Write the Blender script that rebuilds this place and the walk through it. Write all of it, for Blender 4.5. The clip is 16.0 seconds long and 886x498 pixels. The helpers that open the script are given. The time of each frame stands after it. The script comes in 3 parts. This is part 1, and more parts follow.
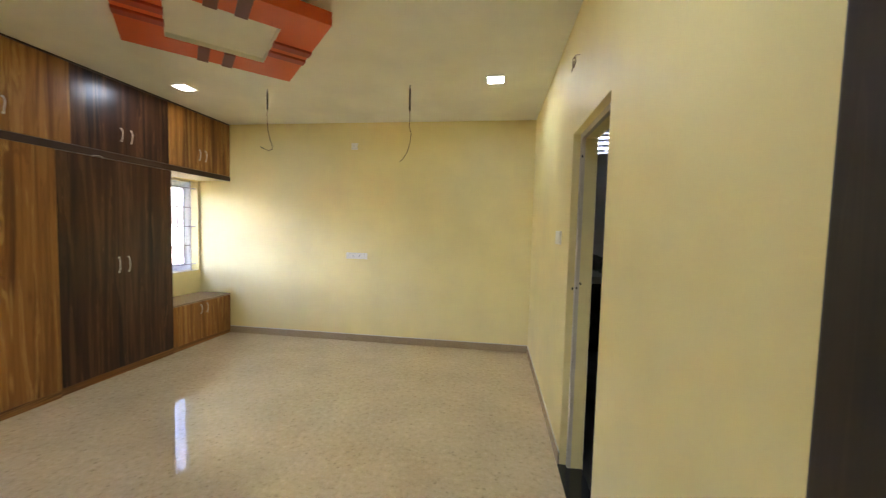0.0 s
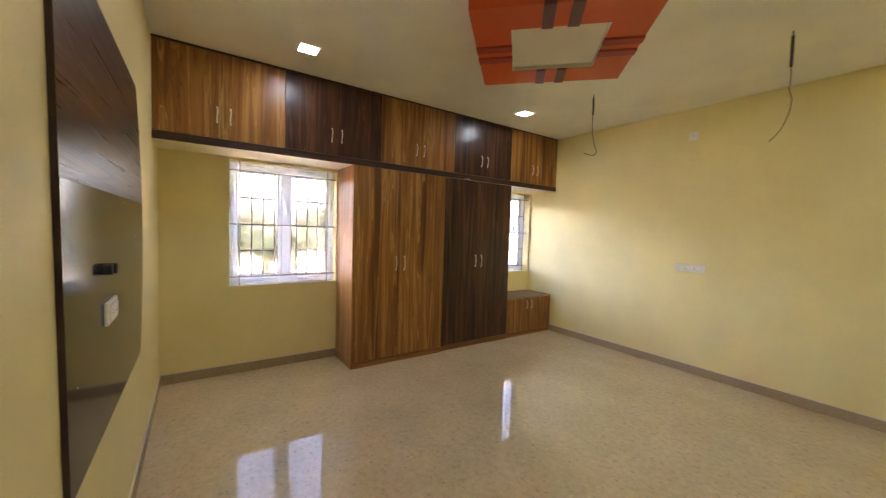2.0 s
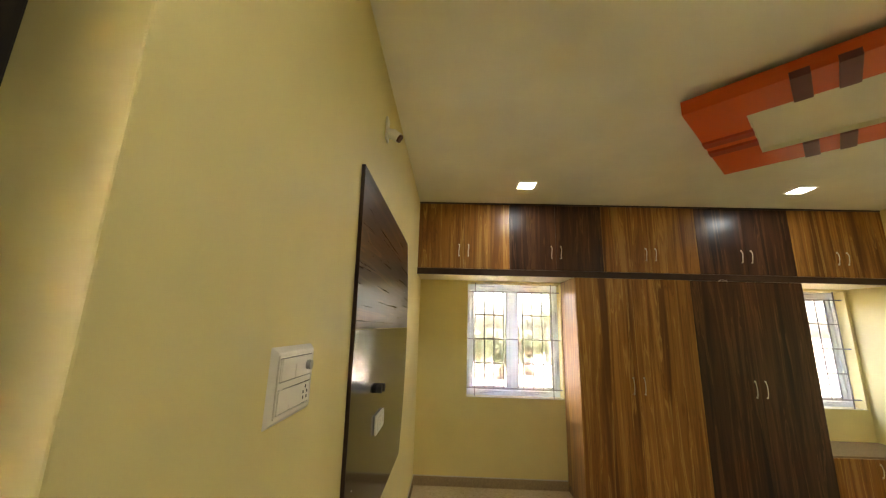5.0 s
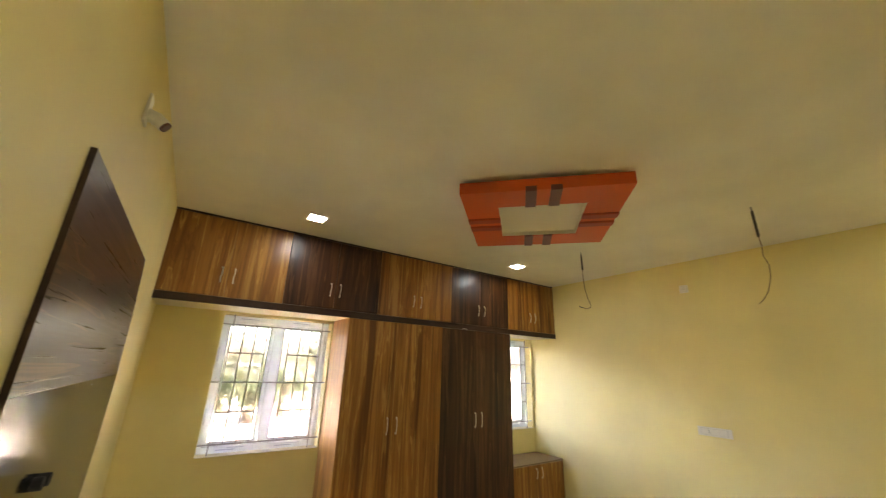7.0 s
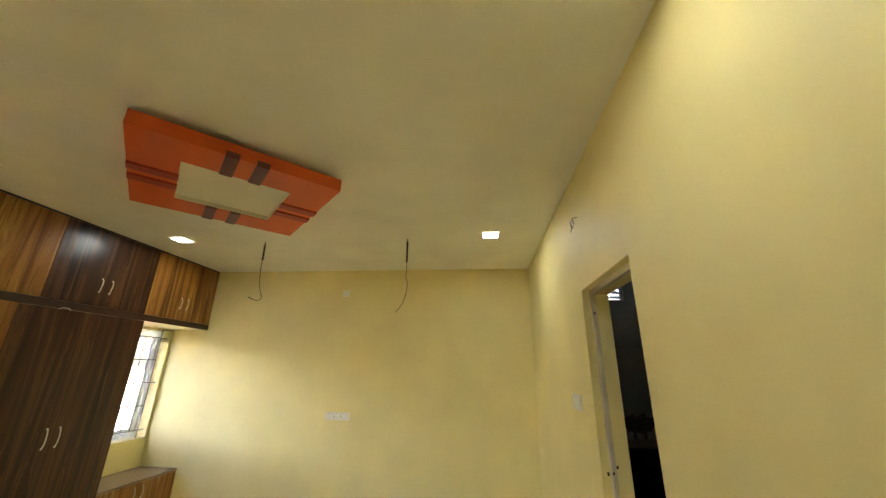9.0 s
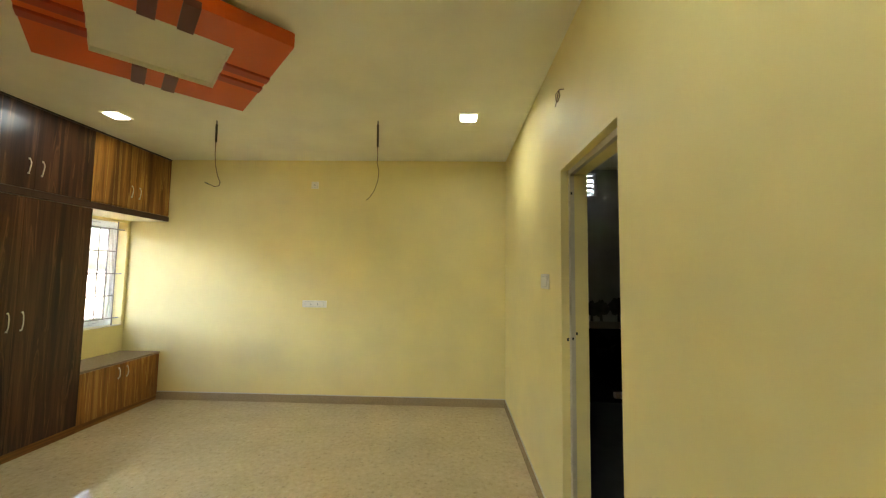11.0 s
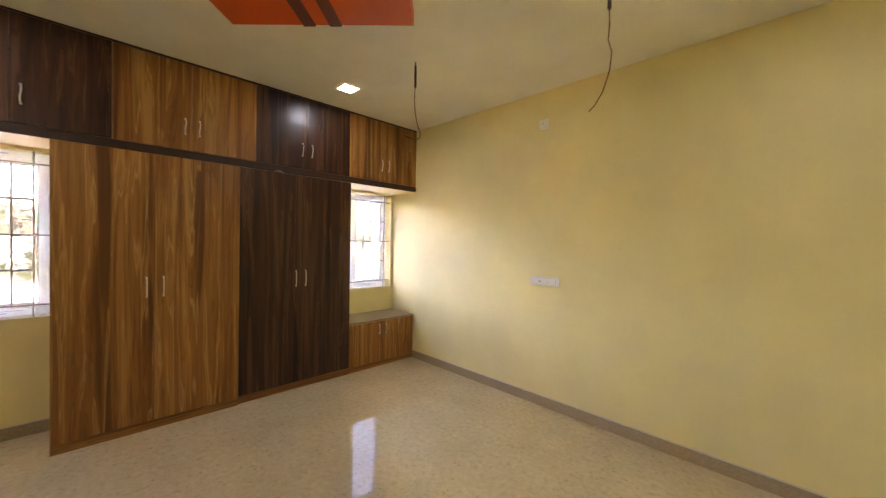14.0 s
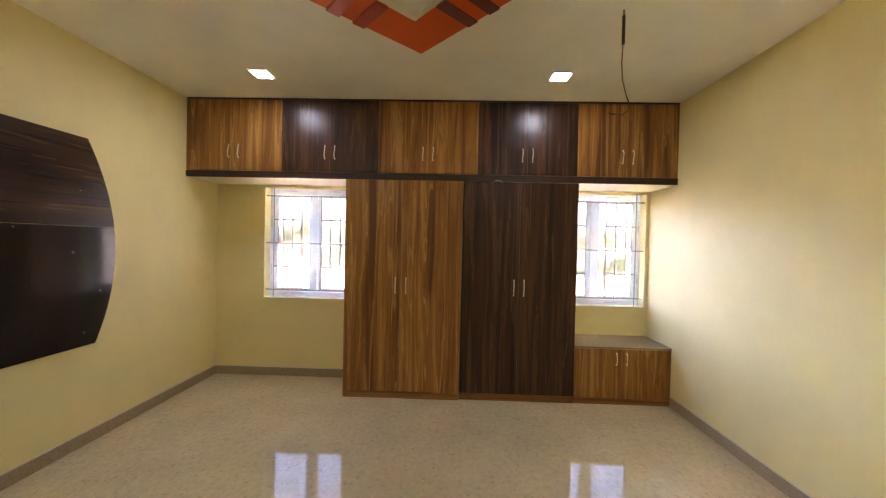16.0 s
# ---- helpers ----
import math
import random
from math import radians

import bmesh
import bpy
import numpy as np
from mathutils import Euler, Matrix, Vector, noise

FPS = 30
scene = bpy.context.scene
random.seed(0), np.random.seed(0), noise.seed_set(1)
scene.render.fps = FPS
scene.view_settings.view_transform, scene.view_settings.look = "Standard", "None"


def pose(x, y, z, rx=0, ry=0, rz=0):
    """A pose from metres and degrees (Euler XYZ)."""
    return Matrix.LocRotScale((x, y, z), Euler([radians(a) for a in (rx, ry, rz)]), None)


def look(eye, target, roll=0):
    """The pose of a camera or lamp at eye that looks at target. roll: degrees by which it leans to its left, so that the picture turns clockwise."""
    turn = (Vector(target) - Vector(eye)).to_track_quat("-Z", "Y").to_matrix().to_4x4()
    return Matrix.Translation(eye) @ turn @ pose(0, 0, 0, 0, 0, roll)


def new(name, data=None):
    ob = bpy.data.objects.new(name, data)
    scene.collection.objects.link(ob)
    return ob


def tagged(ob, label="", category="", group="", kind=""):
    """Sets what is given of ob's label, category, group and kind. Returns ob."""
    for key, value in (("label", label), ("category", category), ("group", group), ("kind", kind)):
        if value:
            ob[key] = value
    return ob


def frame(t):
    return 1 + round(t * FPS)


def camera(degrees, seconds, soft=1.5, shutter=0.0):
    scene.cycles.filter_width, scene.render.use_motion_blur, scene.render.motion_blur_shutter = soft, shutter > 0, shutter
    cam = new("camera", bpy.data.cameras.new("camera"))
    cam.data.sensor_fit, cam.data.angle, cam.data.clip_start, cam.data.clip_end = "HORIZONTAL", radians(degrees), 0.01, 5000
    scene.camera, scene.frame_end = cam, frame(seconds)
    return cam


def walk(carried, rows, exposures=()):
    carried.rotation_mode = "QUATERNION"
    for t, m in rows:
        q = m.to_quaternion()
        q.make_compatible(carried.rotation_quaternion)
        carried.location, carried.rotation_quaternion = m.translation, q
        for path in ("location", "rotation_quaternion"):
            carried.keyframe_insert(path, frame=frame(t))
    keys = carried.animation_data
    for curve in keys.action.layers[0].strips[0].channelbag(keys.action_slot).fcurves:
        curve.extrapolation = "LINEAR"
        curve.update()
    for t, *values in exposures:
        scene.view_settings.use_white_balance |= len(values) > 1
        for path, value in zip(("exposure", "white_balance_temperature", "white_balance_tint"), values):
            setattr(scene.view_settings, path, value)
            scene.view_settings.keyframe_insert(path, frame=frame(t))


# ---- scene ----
cam = camera(102.0, 16.0, soft=1.2, shutter=0.2)
PATH = [
    (0, (3.779, 0.194, 1.588), (3.505, 2.172, 1.479), 1.5),
    (0.5, (3.793, 0.202, 1.565), (3.096, 2.074, 1.467), 1.6),
    (1, (3.782, 0.237, 1.555), (2.712, 1.924, 1.459), 1.7),
    (1.5, (3.727, 0.25, 1.522), (2.341, 1.689, 1.433), 1.8),
    (2, (3.695, 0.302, 1.534), (2.046, 1.43, 1.431), 1.8),
    (2.5, (3.659, 0.332, 1.543), (1.804, 1.073, 1.433), 1.8),
    (3, (3.643, 0.362, 1.539), (1.683, 0.743, 1.422), 1.7),
    (3.2, (3.662, 0.4, 1.511), (1.679, 0.634, 1.397), 1.7),
    (5.5, (3.772, 0.366, 1.706), (1.848, 0.396, 2.25), 1.6),
    (6, (3.751, 0.363, 1.727), (1.863, 0.652, 2.318), 1.8),
    (6.5, (3.735, 0.359, 1.732), (1.953, 1.023, 2.353), 1.9),
    (7, (3.701, 0.338, 1.743), (2.12, 1.393, 2.365), 1.9),
    (7.5, (3.655, 0.324, 1.729), (2.378, 1.724, 2.367), 1.6),
    (8, (3.654, 0.332, 1.746), (2.735, 1.991, 2.381), 1.3),
    (8.5, (3.622, 0.344, 1.743), (3.111, 2.168, 2.384), 1.2),
    (9, (3.627, 0.349, 1.738), (3.435, 2.234, 2.377), 0.9),
    (9.5, (3.593, 0.406, 1.709), (3.502, 2.302, 2.339), 0.8),
    (10, (3.567, 0.417, 1.647), (3.505, 2.353, 2.146), 0.8),
    (10.2, (3.582, 0.432, 1.611), (3.525, 2.387, 2.027), 0.9),
    (12.3, (3.658, 0.84, 1.59), (3.549, 2.836, 1.529), 1.0),
    (12.5, (3.663, 0.944, 1.587), (3.448, 2.931, 1.531), 0.9),
    (13, (3.671, 1.226, 1.567), (3.1, 3.142, 1.513), 0.9),
    (13.5, (3.687, 1.514, 1.545), (2.673, 3.237, 1.503), 0.8),
    (14, (3.661, 1.843, 1.547), (2.239, 3.249, 1.507), 1.2),
    (14.5, (3.594, 2.079, 1.505), (1.893, 3.13, 1.492), 1.0),
    (15, (3.595, 2.371, 1.525), (1.671, 2.919, 1.498), 1.3),
    (15.5, (3.56, 2.569, 1.555), (1.57, 2.763, 1.51), 1.2),
    (16, (3.598, 2.733, 1.577), (1.599, 2.68, 1.543), 1.3),
]
EXPOSURE = [(0.0, 7.95, 6700, 35), (1.0, 7.75, 7000, 38), (1.5, 7.67, 7200, 39), (3.0, 7.65, 7100, 38), (5.5, 7.6, 8300, 28), (8.0, 7.65, 8100, 32), (10.0, 7.72, 8150, 20), (12.5, 7.72, 7650, 30), (14.0, 7.72, 7500, 41), (15.0, 7.7, 7400, 41), (16.0, 7.75, 7000, 41)]
walk(cam, [(t, look(eye, target, roll)) for t, eye, target, roll in PATH], EXPOSURE)

# ---- sizes of the room ----
WX, RX, FY, H = -0.49, 4.275, 4.93, 3.0   # window wall, door wall, far wall, ceiling
WALL = 0.2
DX0, DX1 = 3.41, 4.2                      # entrance opening in the panel wall
BW, BY0, BY1, BZ = 0.14, 1.90, 2.65, 2.224          # bathroom opening in the door wall
WINDOWS = ((0.562, 1.64), (3.83, 4.895))    # window openings along the window wall
WZ0, WZ1 = 0.90, 2.175

# ---- world, sun ----
SUN_EL, SUN_AZ = radians(60), radians(80)
world = bpy.data.worlds.new("world")
scene.world = world
world.use_nodes = True
wn = world.node_tree.nodes
sky = wn.new("ShaderNodeTexSky")
sky.sky_type = "NISHITA"
sky.sun_disc = False
sky.sun_elevation, sky.sun_rotation = SUN_EL, SUN_AZ
sky.air_density, sky.dust_density = 1.0, 3.0
world.node_tree.links.new(sky.outputs[0], wn["Background"].inputs[0])
wn["Background"].inputs[1].default_value = 0.15
sun = new("sun", bpy.data.lights.new("sun", "SUN"))
sun.data.energy, sun.data.angle, sun.data.color = 5.0, radians(0.5), (1.0, 0.97, 0.92)
toward = Vector((math.sin(SUN_AZ) * math.cos(SUN_EL), math.cos(SUN_AZ) * math.cos(SUN_EL), math.sin(SUN_EL)))
sun.rotation_euler = toward.to_track_quat("Z", "Y").to_euler()
LED_STRENGTH = 0.66


# ---- materials ----
def material(name):
    m = bpy.data.materials.new(name)
    m.use_nodes = True
    return m, m.node_tree, m.node_tree.nodes["Principled BSDF"]


def coords(nt, scale, shift=False):
    """Object coordinates, scaled; with shift, moved by a random amount for each object."""
    co = nt.nodes.new("ShaderNodeTexCoord")
    mp = nt.nodes.new("ShaderNodeMapping")
    mp.inputs["Scale"].default_value = scale
    nt.links.new(co.outputs["Object"], mp.inputs["Vector"])
    if not shift:
        return mp.outputs[0]
    info = nt.nodes.new("ShaderNodeObjectInfo")
    mul = nt.nodes.new("ShaderNodeMath")
    mul.operation, mul.inputs[1].default_value = "MULTIPLY", 53.0
    add = nt.nodes.new("ShaderNodeVectorMath")
    nt.links.new(info.outputs["Random"], mul.inputs[0])
    nt.links.new(mp.outputs[0], add.inputs[0])
    nt.links.new(mul.outputs[0], add.inputs[1])
    return add.outputs[0]


def noise_node(nt, vec, scale, detail=4.0, rough=0.55, distort=0.0):
    n = nt.nodes.new("ShaderNodeTexNoise")
    n.inputs["Scale"].default_value, n.inputs["Detail"].default_value = scale, detail
    n.inputs["Roughness"].default_value, n.inputs["Distortion"].default_value = rough, distort
    nt.links.new(vec, n.inputs["Vector"])
    return n.outputs["Fac"]


def ramp(nt, fac, stops):
    r = nt.nodes.new("ShaderNodeValToRGB")
    el = r.color_ramp.elements
    while len(el) < len(stops):
        el.new(0.5)
    for e, (p, c) in zip(el, stops):
        e.position, e.color = p, (*c, 1)
    nt.links.new(fac, r.inputs[0])
    return r.outputs[0]


def mix(nt, fac, a, b, mode="MIX"):
    n = nt.nodes.new("ShaderNodeMix")
    n.data_type, n.blend_type = "RGBA", mode
    for k, v in ((0, fac), (6, a), (7, b)):
        if isinstance(v, (int, float)):
            n.inputs[k].default_value = v
        elif isinstance(v, tuple):
            n.inputs[k].default_value = (*v, 1)
        else:
            nt.links.new(v, n.inputs[k])
    return n.outputs[2]


def bump(nt, bsdf, height, strength, distance=0.002):
    b = nt.nodes.new("ShaderNodeBump")
    b.inputs["Strength"].default_value, b.inputs["Distance"].default_value = strength, distance
    nt.links.new(height, b.inputs["Height"])
    nt.links.new(b.outputs[0], bsdf.inputs["Normal"])


def to_range(nt, fac, lo, hi):
    r = nt.nodes.new("ShaderNodeMapRange")
    r.inputs["To Min"].default_value, r.inputs["To Max"].default_value = lo, hi
    nt.links.new(fac, r.inputs["Value"])
    return r.outputs[0]


def painted(name, colour, rough=0.55, patch=0.05, grain=0.15):
    """Emulsion paint: faint roller texture and slow unevenness."""
    m, nt, b = material(name)
    v = coords(nt, (1, 1, 1))
    big, fine = noise_node(nt, v, 1.7, 3), noise_node(nt, v, 160, 3)
    dark = tuple(c * (1 - patch) for c in colour)
    light = tuple(min(1, c * (1 + patch)) for c in colour)
    nt.links.new(ramp(nt, big, ((0.3, dark), (0.7, light))), b.inputs["Base Color"])
    nt.links.new(to_range(nt, big, rough - 0.06, rough + 0.06), b.inputs["Roughness"])
    bump(nt, b, fine, grain, 0.001)
    return m


def plain(name, colour, rough=0.4, metal=0.0, vary=0.08, scale=30.0):
    m, nt, b = material(name)
    v = coords(nt, (1, 1, 1))
    n = noise_node(nt, v, scale, 4)
    nt.links.new(ramp(nt, n, ((0.25, tuple(c * (1 - vary) for c in colour)), (0.75, tuple(min(1, c * (1 + vary)) for c in colour)))), b.inputs["Base Color"])
    nt.links.new(to_range(nt, n, max(0.02, rough - 0.05), rough + 0.05), b.inputs["Roughness"])
    b.inputs["Metallic"].default_value = metal
    return m


def laminate(name, deep, mid, pale, streak, rough, along="z"):
    """Wood-print laminate: long grain bands, fine streaks and a few pale ribbons along one axis."""
    m, nt, b = material(name)
    axis = "xyz".index(along)

    def stretch(across, lengthwise):
        return tuple(lengthwise if k == axis else across for k in range(3))

    bands = noise_node(nt, coords(nt, stretch(4.6, 0.26), True), 1.5, 3, 0.5, 0.7)
    veins = noise_node(nt, coords(nt, stretch(9.0, 0.42), True), 1.4, 3, 0.5, 1.3)
    fine = noise_node(nt, coords(nt, stretch(46.0, 0.8), True), 1.2, 4, 0.6, 0.5)
    pores = noise_node(nt, coords(nt, stretch(230.0, 9.0), True), 1.0, 2, 0.5)
    base = ramp(nt, bands, ((0.36, deep), (0.45, mid), (0.54, mid), (0.64, pale)))
    col = mix(nt, 0.75, base, ramp(nt, fine, ((0.32, (0.6, 0.54, 0.5)), (0.50, (1, 1, 1)), (0.7, (1.1, 1.08, 1.05)))), "MULTIPLY")
    col = mix(nt, 0.25, col, ramp(nt, pores, ((0.36, (0.6, 0.55, 0.5)), (0.5, (1, 1, 1)))), "MULTIPLY")
    pale_vein = ramp(nt, veins, ((0.55, (0, 0, 0)), (0.575, (0.75, 0.75, 0.75)), (0.60, (0.1, 0.1, 0.1)), (0.66, (0.5, 0.5, 0.5))))
    dark_vein = ramp(nt, veins, ((0.34, (0.6, 0.6, 0.6)), (0.40, (0.1, 0.1, 0.1)), (0.42, (0.65, 0.65, 0.65)), (0.45, (0, 0, 0))))
    col = mix(nt, pale_vein, col, streak)
    col = mix(nt, dark_vein, col, deep)
    nt.links.new(col, b.inputs["Base Color"])
    nt.links.new(to_range(nt, fine, rough - 0.05, rough + 0.07), b.inputs["Roughness"])
    b.inputs["Specular IOR Level"].default_value = 0.4
    bump(nt, b, fine, 0.06, 0.0006)
    return m


def granite(name):
    """Polished beige speckled stone floor."""
    m, nt, b = material(name)
    v = coords(nt, (1, 1, 1))
    cloud, grain, speck = noise_node(nt, v, 2.2, 4), noise_node(nt, v, 24, 6, 0.72), noise_node(nt, v, 75, 3, 0.6)
    base = ramp(nt, grain, ((0.28, (0.52, 0.405, 0.25)), (0.43, (0.70, 0.575, 0.38)), (0.58, (0.76, 0.635, 0.43)), (0.74, (0.87, 0.755, 0.55))))
    tone = ramp(nt, cloud, ((0.3, (0.88, 0.86, 0.82)), (0.7, (1.05, 1.03, 1.0))))
    col = mix(nt, 1.0, base, tone, "MULTIPLY")
    vo = nt.nodes.new("ShaderNodeTexVoronoi")
    vo.inputs["Scale"].default_value = 30
    nt.links.new(v, vo.inputs["Vector"])
    bw = nt.nodes.new("ShaderNodeRGBToBW")
    nt.links.new(vo.outputs["Color"], bw.inputs[0])
    few = ramp(nt, bw.outputs[0], ((0.17, (0.5, 0.5, 0.5)), (0.26, (0, 0, 0))))
    near = ramp(nt, vo.outputs["Distance"], ((0.06, (1, 1, 1)), (0.42, (0, 0, 0))))
    col = mix(nt, mix(nt, 1.0, few, near, "MULTIPLY"), col, (0.27, 0.195, 0.115))
    col = mix(nt, ramp(nt, speck, ((0.64, (0, 0, 0)), (0.70, (0.7, 0.7, 0.7)))), col, (0.74, 0.68, 0.56))
    col = mix(nt, ramp(nt, speck, ((0.28, (0.4, 0.4, 0.4)), (0.35, (0, 0, 0)))), col, (0.32, 0.235, 0.14))
    nt.links.new(col, b.inputs["Base Color"])
    nt.links.new(to_range(nt, cloud, 0.01, 0.04), b.inputs["Roughness"])
    b.inputs["IOR"].default_value = 1.75
    return m


YELLOW = painted("yellow_paint", (0.87, 0.742, 0.34))
WHITE = painted("white_paint", (0.91, 0.885, 0.765), 0.6)
CREAM = painted("cream_paint", (0.80, 0.74, 0.58), 0.6)
FLOOR = granite("beige_granite")
SKIRT = plain("skirting_stone", (0.42, 0.31, 0.185), 0.25, 0, 0.2, 60)
GROUT = plain("white_grout", (0.7, 0.66, 0.55), 0.7)
TEAK = laminate("teak_laminate", (0.165, 0.058, 0.013), (0.36, 0.146, 0.034), (0.47, 0.21, 0.052), (0.64, 0.36, 0.105), 0.3)
TEAK_FLAT = laminate("teak_laminate_flat", (0.16, 0.06, 0.014), (0.32, 0.135, 0.032), (0.38, 0.175, 0.044), (0.46, 0.23, 0.06), 0.29, "y")
WALNUT = laminate("walnut_laminate", (0.023, 0.0078, 0.0038), (0.064, 0.023, 0.0105), (0.115, 0.045, 0.021), (0.17, 0.075, 0.035), 0.3)
PANEL_WOOD = laminate("panel_walnut", (0.022, 0.010, 0.006), (0.06, 0.027, 0.014), (0.10, 0.048, 0.022), (0.20, 0.10, 0.04), 0.28, "x")
PANEL_BLACK = plain("panel_black", (0.014, 0.011, 0.010), 0.2, 0, 0.2, 1.2)
PANEL_BLACK.node_tree.links.remove(PANEL_BLACK.node_tree.nodes["Principled BSDF"].inputs["Roughness"].links[0])
PANEL_BLACK.node_tree.nodes["Principled BSDF"].inputs["Roughness"].default_value = 0.11
PANEL_BLACK.node_tree.nodes["Principled BSDF"].inputs["Specular IOR Level"].default_value = 0.4
EDGE_BROWN = plain("dark_brown_edging", (0.045, 0.018, 0.010), 0.35, 0, 0.25, 20)
DOOR_BROWN = laminate("door_brown", (0.012, 0.007, 0.005), (0.018, 0.010, 0.006), (0.023, 0.013, 0.008), (0.03, 0.017, 0.01), 0.42)
TOP_GREY = plain("worktop_laminate", (0.34, 0.24, 0.175), 0.22, 0, 0.15, 60)
CHROME = plain("brushed_chrome", (0.88, 0.85, 0.80), 0.32, 1.0, 0.04)
STEEL = plain("painted_steel", (0.24, 0.24, 0.25), 0.45, 0.0, 0.15)
UPVC = plain("white_upvc", (0.80, 0.845, 0.87), 0.25, 0, 0.03, 8)
thin = UPVC.node_tree.nodes.new("ShaderNodeBsdfTranslucent")      # translucency added to brighten the backlit frames, standing in for glare
thin.inputs[0].default_value = (0.80, 0.86, 0.9, 1)
blend = UPVC.node_tree.nodes.new("ShaderNodeMixShader")
blend.inputs[0].default_value = 0.11
UPVC.node_tree.links.new(UPVC.node_tree.nodes["Principled BSDF"].outputs[0], blend.inputs[1])
UPVC.node_tree.links.new(thin.outputs[0], blend.inputs[2])
UPVC.node_tree.links.new(blend.outputs[0], UPVC.node_tree.nodes["Material Output"].inputs[0])
FILM = plain("film_print", (0.45, 0.48, 0.58), 0.4, 0, 0.1)
GASKET = plain("black_gasket", (0.03, 0.03, 0.035), 0.6)
ORANGE = painted("orange_paint", (0.72, 0.10, 0.006), 0.5, 0.04)
MAROON = painted("maroon_paint", (0.15, 0.03, 0.02), 0.5, 0.05)
# orange-red of the ornament's ridges, with their shading put into the colour
SHADED_RED = painted("shaded_red_paint", (0.40, 0.04, 0.008), 0.5, 0.05)
PLASTIC = plain("white_plastic", (0.90, 0.865, 0.77), 0.3, 0, 0.03)
DARK = plain("dark_plastic", (0.02, 0.019, 0.018), 0.7)
GREYKNOB = plain("grey_plastic", (0.52, 0.52, 0.46), 0.4)
RECESS = plain("recess_shade", (0.58, 0.56, 0.5), 0.4)
BRASS = plain("brown_bakelite", (0.13, 0.035, 0.02), 0.35)
CONDUIT = plain("black_conduit", (0.035, 0.03, 0.026), 0.5)
WIRE = plain("brown_wire", (0.20, 0.085, 0.035), 0.5)
FRAME_PAINT = painted("door_frame_primer", (0.64, 0.56, 0.42), 0.45)
BLACK_STONE = plain("black_granite", (0.018, 0.018, 0.02), 0.12, 0, 0.4, 120)
TILE_GREY = plain("grey_wall_tile", (0.38, 0.39, 0.405), 0.12, 0, 0.12, 3)
TILE_BLACK = plain("black_wall_tile", (0.014, 0.013, 0.013), 0.15, 0, 0.3, 5)
TILE_PRINT = plain("printed_tile", (0.10, 0.103, 0.098), 0.15, 0, 0.4, 14)
TILE_PALE = plain("pale_border_tile", (0.27, 0.265, 0.25), 0.2, 0, 0.1, 5)
FLOOR_DARK = plain("dark_bathroom_tile", (0.11, 0.115, 0.105), 0.5, 0, 0.2, 8)
SANITARY = plain("white_ceramic", (0.8, 0.8, 0.8), 0.12, 0, 0.02)
HALL = painted("hall_paint", (0.55, 0.52, 0.45), 0.6)
BARK = plain("bark", (0.16, 0.11, 0.075), 0.9, 0, 0.35, 12)
# ground colour raised so that it reflects more daylight up to the ceiling
BOUNCE_GROUND = plain("bounce_ground", (0.46, 0.44, 0.38), 0.95, 0, 0.35, 1.5)


def leaf_material():
    m, nt, b = material("leaves")
    geo = nt.nodes.new("ShaderNodeNewGeometry")
    nt.links.new(ramp(nt, geo.outputs["Random Per Island"], ((0.0, (0.045, 0.065, 0.035)), (0.6, (0.07, 0.095, 0.05)), (1.0, (0.11, 0.135, 0.075)))), b.inputs["Base Color"])
    b.inputs["Roughness"].default_value = 0.55
    return m


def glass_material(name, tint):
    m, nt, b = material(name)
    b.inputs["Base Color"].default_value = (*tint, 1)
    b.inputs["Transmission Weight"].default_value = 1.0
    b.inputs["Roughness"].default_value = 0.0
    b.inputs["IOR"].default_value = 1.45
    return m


def led_material():
    m, nt, b = material("led_diffuser")
    b.inputs["Base Color"].default_value = (0.9, 0.9, 0.9, 1)
    b.inputs["Emission Color"].default_value = (0.70, 0.93, 1.0, 1)
    b.inputs["Emission Strength"].default_value = LED_STRENGTH
    return m


# window glass tint is added only to dim the overbright view outdoors
LEAVES, GLASS, LED = leaf_material(), glass_material("view_dimming_glass", (0.048, 0.049, 0.047)), led_material()
# dark glass that dims the ventilators
VENT_DIM_GLASS = glass_material("vent_dimming_glass", (0.06, 0.064, 0.066))


# ---- shapes ----
def box(bm, x0, x1, y0, y1, z0, z1, bevel=0.0):
    made = bmesh.ops.create_cube(bm, size=1)["verts"]
    for v in made:
        v.co = Vector(((x0 + x1) / 2 + v.co.x * (x1 - x0), (y0 + y1) / 2 + v.co.y * (y1 - y0), (z0 + z1) / 2 + v.co.z * (z1 - z0)))
    if bevel:
        bmesh.ops.bevel(bm, geom=list({e for v in made for e in v.link_edges}), offset=bevel, segments=2, affect="EDGES", profile=0.6)
    return bm


def boxes(*rows, bevel=0.0):
    bm = bmesh.new()
    for r in rows:
        box(bm, *r, bevel=bevel)
    return bm


def tube(bm, points, radius, sides=8, flat=1.0):
    """A round bar swept along points."""
    points = [Vector(p) for p in points]
    rings, up = [], None
    for i, p in enumerate(points):
        d = (points[min(i + 1, len(points) - 1)] - points[max(i - 1, 0)]).normalized()
        a = d.orthogonal().normalized() if up is None else (up - d * up.dot(d)).normalized()
        up = a
        b = d.cross(a)
        rings.append([bm.verts.new(p + (a * math.cos(t) + b * math.sin(t) * flat) * radius) for t in [2 * math.pi * k / sides for k in range(sides)]])
    for r, q in zip(rings, rings[1:]):
        for k in range(sides):
            bm.faces.new((r[k], r[(k + 1) % sides], q[(k + 1) % sides], q[k]))
    bm.faces.new(rings[0][::-1])
    bm.faces.new(rings[-1])
    return bm


